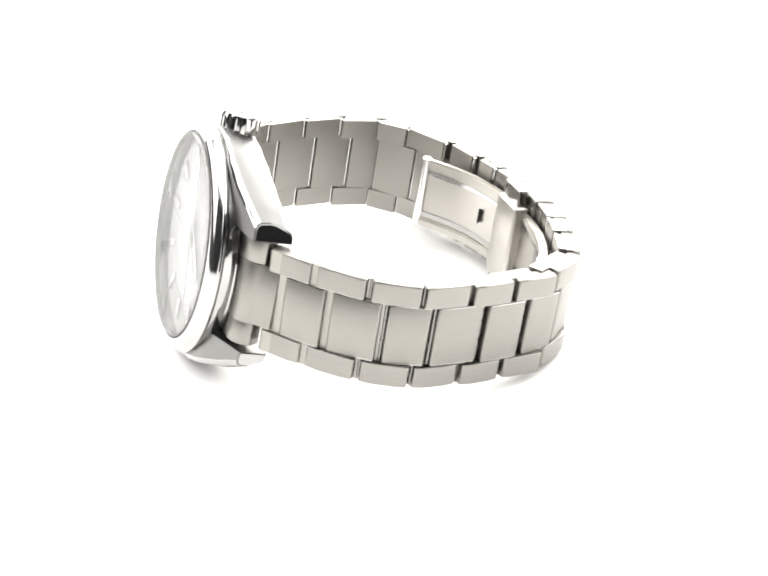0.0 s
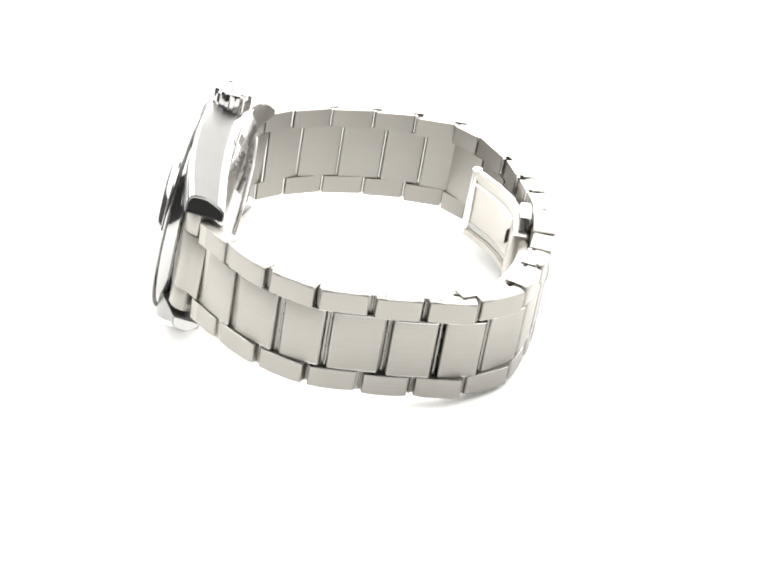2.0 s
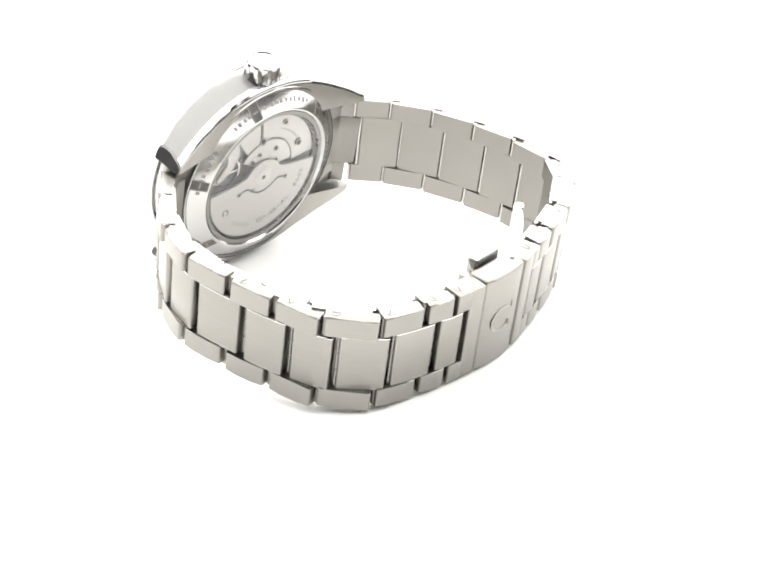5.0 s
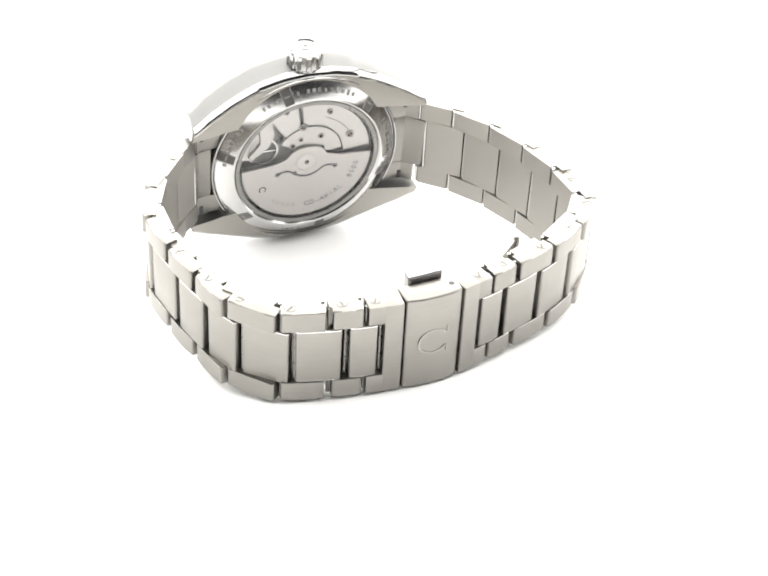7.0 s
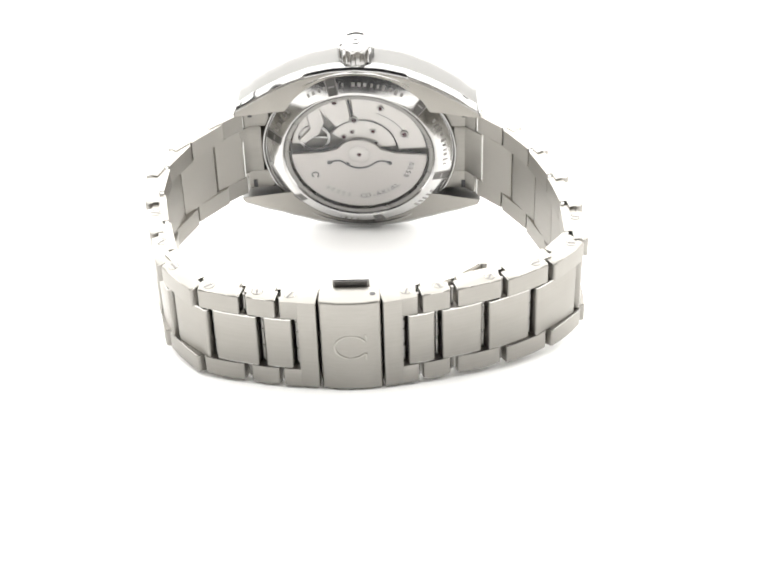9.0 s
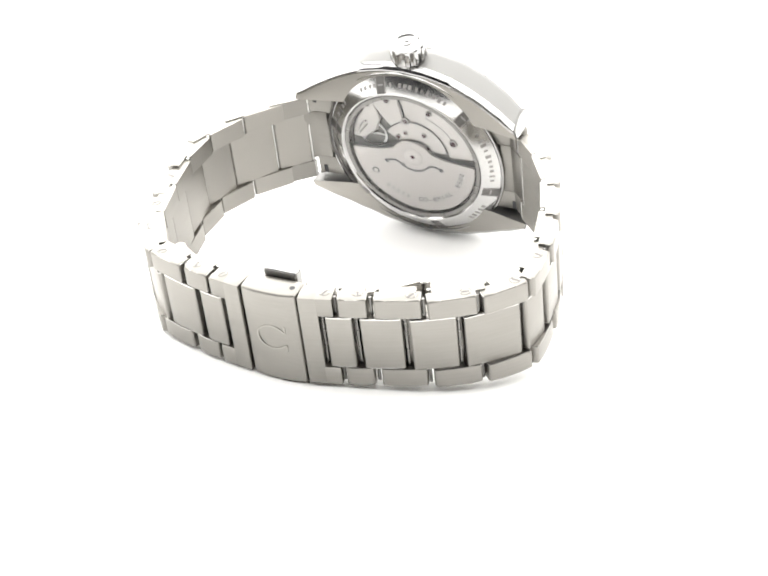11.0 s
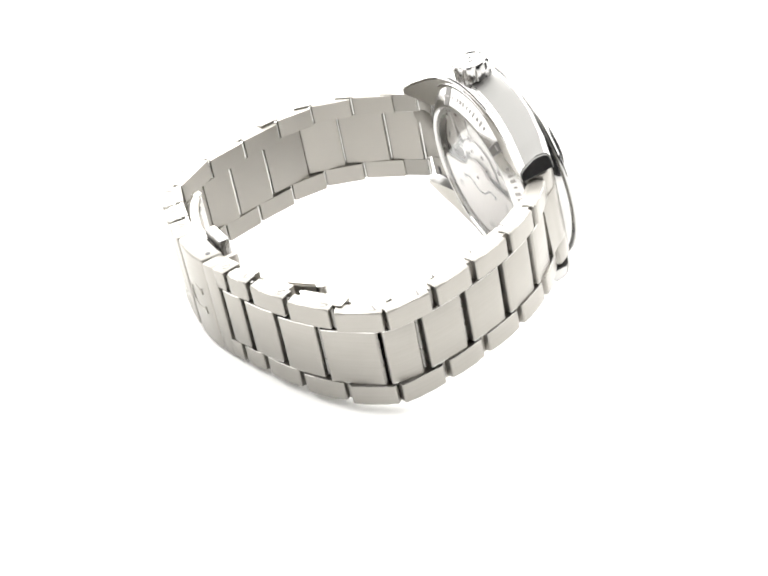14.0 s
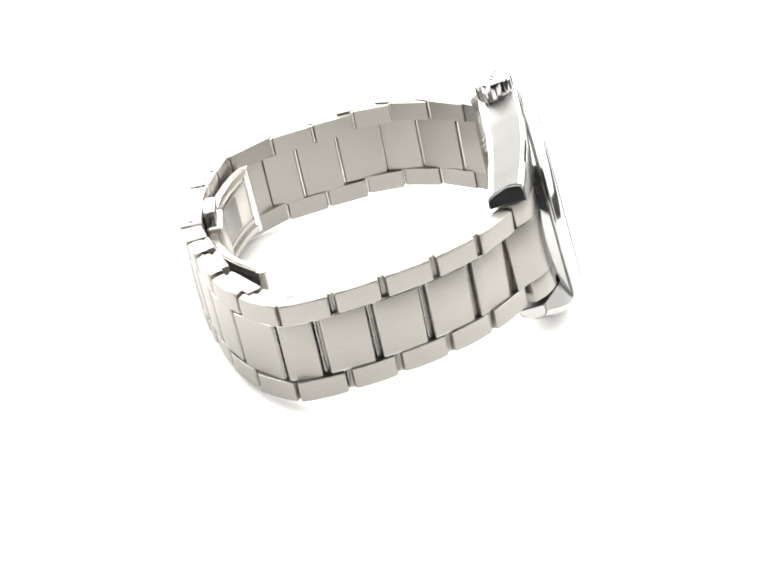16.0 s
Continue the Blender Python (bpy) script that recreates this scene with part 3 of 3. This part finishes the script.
def build_movement():
    mv = part("movement", lathe([(0, -2.6), (14.7, -2.6), (14.7, -2.2), (0, -2.2)], 96), dark_metal, watch, "self-winding movement behind the window", CASE)

    def add(name, bm, material, label=""):
        return part(name, bm, material, mv, label)

    add("dome_bridge", flat(sector(0.0, 7.4, 4, 150, 24, (0.6, 1.2)), -3.5, -2.6, 0.2), bridge_steel, "striped rhodium bridge")
    add("outer_bridge", flat(sector(8.3, 14.5, 5, 96, 30), -3.35, -2.6, 0.2), bridge_steel)
    add("upper_bridge", flat(sector(8.0, 14.5, 99, 126, 14), -3.45, -2.6, 0.2), bridge_steel)
    add("left_bridge", flat(sector(11.4, 14.5, 130, 172, 14), -3.1, -2.6, 0.2), bridge_steel)
    add("lever_cock", flat([(-10.8, 11.0), (-8.0, 12.6), (-7.0, 8.0), (-8.2, 4.8), (-11.6, 2.2), (-12.8, 3.0), (-10.2, 6.2)], -3.6, -2.6, 0.2), bridge_steel, "light balance cock")
    bal = lathe([(2.9, -3.1), (3.4, -3.1), (3.4, -2.8), (2.9, -2.8), (2.9, -3.1)], 40)
    bmesh.ops.translate(bal, verts=bal.verts[:], vec=(-9.4, 0, 3.6))
    add("balance_wheel", bal, polished)
    add("balance_spoke", flat([(-12.5, 3.4), (-6.3, 3.4), (-6.3, 3.8), (-12.5, 3.8)], -3.05, -2.85), polished)
    add("bridge_edge", flat(sector(7.7, 8.15, 12, 150, 30, (0.5, 0.9)), -2.75, -2.6), ink, "dark gap between bridges")
    add("plate_seam", flat(sector(8.6, 14.3, 97, 98.6, 3), -3.2, -2.6), ink)
    for x, z, r in ((-0.9, 8.6, 0.95), (3.1, 5.7, 0.7), (9.6, 4.9, 0.95), (4.8, 11.6, 0.7), (-3.1, 4.2, 0.7), (3.6, 2.6, 0.6), (-4.7, 13.2, 0.8), (-9.4, 11.4, 0.75), (-1.3, 5.5, 0.6)):
        ring_ob = add("jewel_setting", disc(r, -3.62, -3.3, (x, z)), etch)
        part("jewel", disc(r * 0.62, -3.7, -3.55, (x, z), 16), ruby, ring_ob, "dark red jewel")
    for r0, r1, a0, a1, c, y in ((7.25, 7.5, 8, 148, (0.6, 1.2), -3.52), (8.1, 8.35, 8, 94, (0, 0), -3.37), (14.2, 14.5, 6, 95, (0, 0), -3.37), (10.9, 11.05, 20, 70, (0, 0), -3.37)):
        add("bridge_chamfer", flat(sector(r0, r1, a0, a1, 30, c), y, y + 0.06), ink)
    # winding rotor covering the lower half
    edge = [(14.3 * math.cos(radians(a)), 14.3 * math.sin(radians(a))) for a in range(180, 361, 5)]
    top = [(14.3, 0.1), (7.5, 0.5), (4.6, 1.4), (3.4, 2.9), (1.8, 3.7), (0, 3.9), (-1.8, 3.7), (-3.4, 2.9), (-4.6, 1.4), (-7.5, 0.5), (-14.3, 0.1)]
    rotor = part("winding_rotor", flat(edge + top[1:-1], -4.25, -3.75, 0.12), rotor_steel, watch, "rhodium winding rotor with engraved lettering", CASE)
    # dark strip painted along the rotor's left edge as its shadow
    part("rotor_painted_shadow", flat([(-14.2, 0.2), (-7.6, 0.6), (-4.7, 1.5), (-5.0, 1.9), (-7.7, 1.05), (-14.2, 0.75)], -3.7, -3.66), ink, mv)
    hub = part("rotor_hub", disc(2.2, -4.32, -4.1), bridge_steel, rotor, "round rotor hub")
    part("hub_screw", disc(0.5, -4.36, -4.25), ruby, hub, "dark hub jewel")
    part("hub_groove", lathe([(2.2, -4.27), (2.35, -4.27), (2.35, -4.2), (2.2, -4.2), (2.2, -4.27)], 40), etch, rotor)
    wave = [(-6.4, -2.2), (-5.4, -1.75), (-4.4, -1.65), (-3.5, -2.0), (-2.5, -2.85), (-1.3, -3.45), (0, -3.65), (1.3, -3.45), (2.5, -2.85), (3.5, -2.0), (4.4, -1.65), (5.4, -1.75), (6.4, -2.2)]
    part("rotor_slot", flat([(x, z + 0.26) for x, z in wave] + [(x, z - 0.26) for x, z in wave[::-1]], -4.27, -4.2), ink, rotor)
    for sx in (1, -1):
        part("rotor_slot", flat(sector(0, 0.55, 0, 360, 14, (sx * 6.4, -2.2)), -4.275, -4.2), ink, rotor)
    part("rotor_slot", flat(sector(0, 0.5, 0, 360, 14, (-2.6, -2.5)), -4.275, -4.2), ink, rotor)
    # lettering along the rotor's edge; names stay plain bars
    def on_arc(bm, a, r, parent, mt, name):
        for v in bm.verts:
            v.co = Vector((v.co.x, -v.co.z, v.co.y))
        bmesh.ops.rotate(bm, verts=bm.verts[:], matrix=Matrix.Rotation(radians(-(a - 270)), 3, "Y"))
        bmesh.ops.translate(bm, verts=bm.verts[:], vec=(r * math.cos(radians(a)), -4.26, r * math.sin(radians(a))))
        part(name, bm, mt, parent, "", None, 0)

    for text, a0, step in (("CO-AXIAL", 272, 5.9), ("8500", 330, 5.9)):
        for i, ch in enumerate(text):
            on_arc(letters(ch, 1.7, 0.02), a0 + i * step, 11.4, rotor, ink, "letter")
    for i in range(5):
        bm = bmesh.new()
        bmesh.ops.create_cube(bm, size=1)
        bmesh.ops.scale(bm, vec=(0.62, 1.1, 0.04), verts=bm.verts[:])
        on_arc(bm, 232 + i * 6.2, 11.4, rotor, etch, "engraved_bar")
    part("rotor_emblem", flat(sector(0.55, 0.85, -60, 240, 16, (-9.6, -5.6)), -4.28, -4.2), ink, rotor, "small round emblem")

    # notches and engraved bars on the sloping case back ring
    def on_cone(bm, a, lift, name, mt):
        for v in bm.verts:
            v.co = Vector((v.co.x, -v.co.z, v.co.y))
        m = Matrix.Rotation(radians(90 - a), 4, "Y") @ Matrix.Translation((0, -4.06 - lift, 18.2)) @ Matrix.Rotation(radians(-31.0), 4, "X")
        bmesh.ops.transform(bm, matrix=m, verts=bm.verts[:])
        part(name, bm, mt, ring)

    def slab(w, h, d):
        bm = bmesh.new()
        bmesh.ops.create_cube(bm, size=1)
        bmesh.ops.scale(bm, vec=(w, h, d), verts=bm.verts[:])
        return bm

    for a in (106, 44, -18, -78, -138, 166):
        on_cone(slab(1.9, 3.7, 0.1), a, 0.0, "tool_notch", dark_metal)
        on_cone(slab(1.3, 0.35, 0.14), a, 0.0, "notch_ridge", etch)
        on_cone(slab(0.16, 3.7, 0.2), a + 3.3, 0.0, "notch_edge", etch)
        on_cone(slab(0.16, 3.7, 0.2), a - 3.3, 0.0, "notch_edge", etch)
    for a0, n in ((97, 9), (34, 10), (-28, 5), (-88, 4), (176, 8), (128, 7)):
        for i in range(n):
            on_cone(slab(random.uniform(0.35, 0.75), random.choice((0.8, 0.85, 1.2)), 0.04), a0 - 5 - i * 4.1 + random.uniform(-0.4, 0.4), 0.02, "engraved_bar", etch)


build_movement()


# ---- motion ----
def turned(t):
    """Degrees of the turntable; it steps on a little at every full second."""
    return -12.243 * (t - 9.0) + 0.39 * (1 - abs((t % 1.0) - 0.5) * 2) - 0.1


def motions():
    rows = []
    base = Matrix.Translation((-2.04 * U, 29.4 * U, REST * U)) @ pose(0, 0, 0, TILT, 0, 0) @ pose(0, 0, 0, 0, -0.57, 0)
    for i in range(33):
        t = i * 0.5
        rows.append((t, pose(0, 0, 0, 0, 0, turned(t)) @ base))
    walk(watch, rows)


motions()
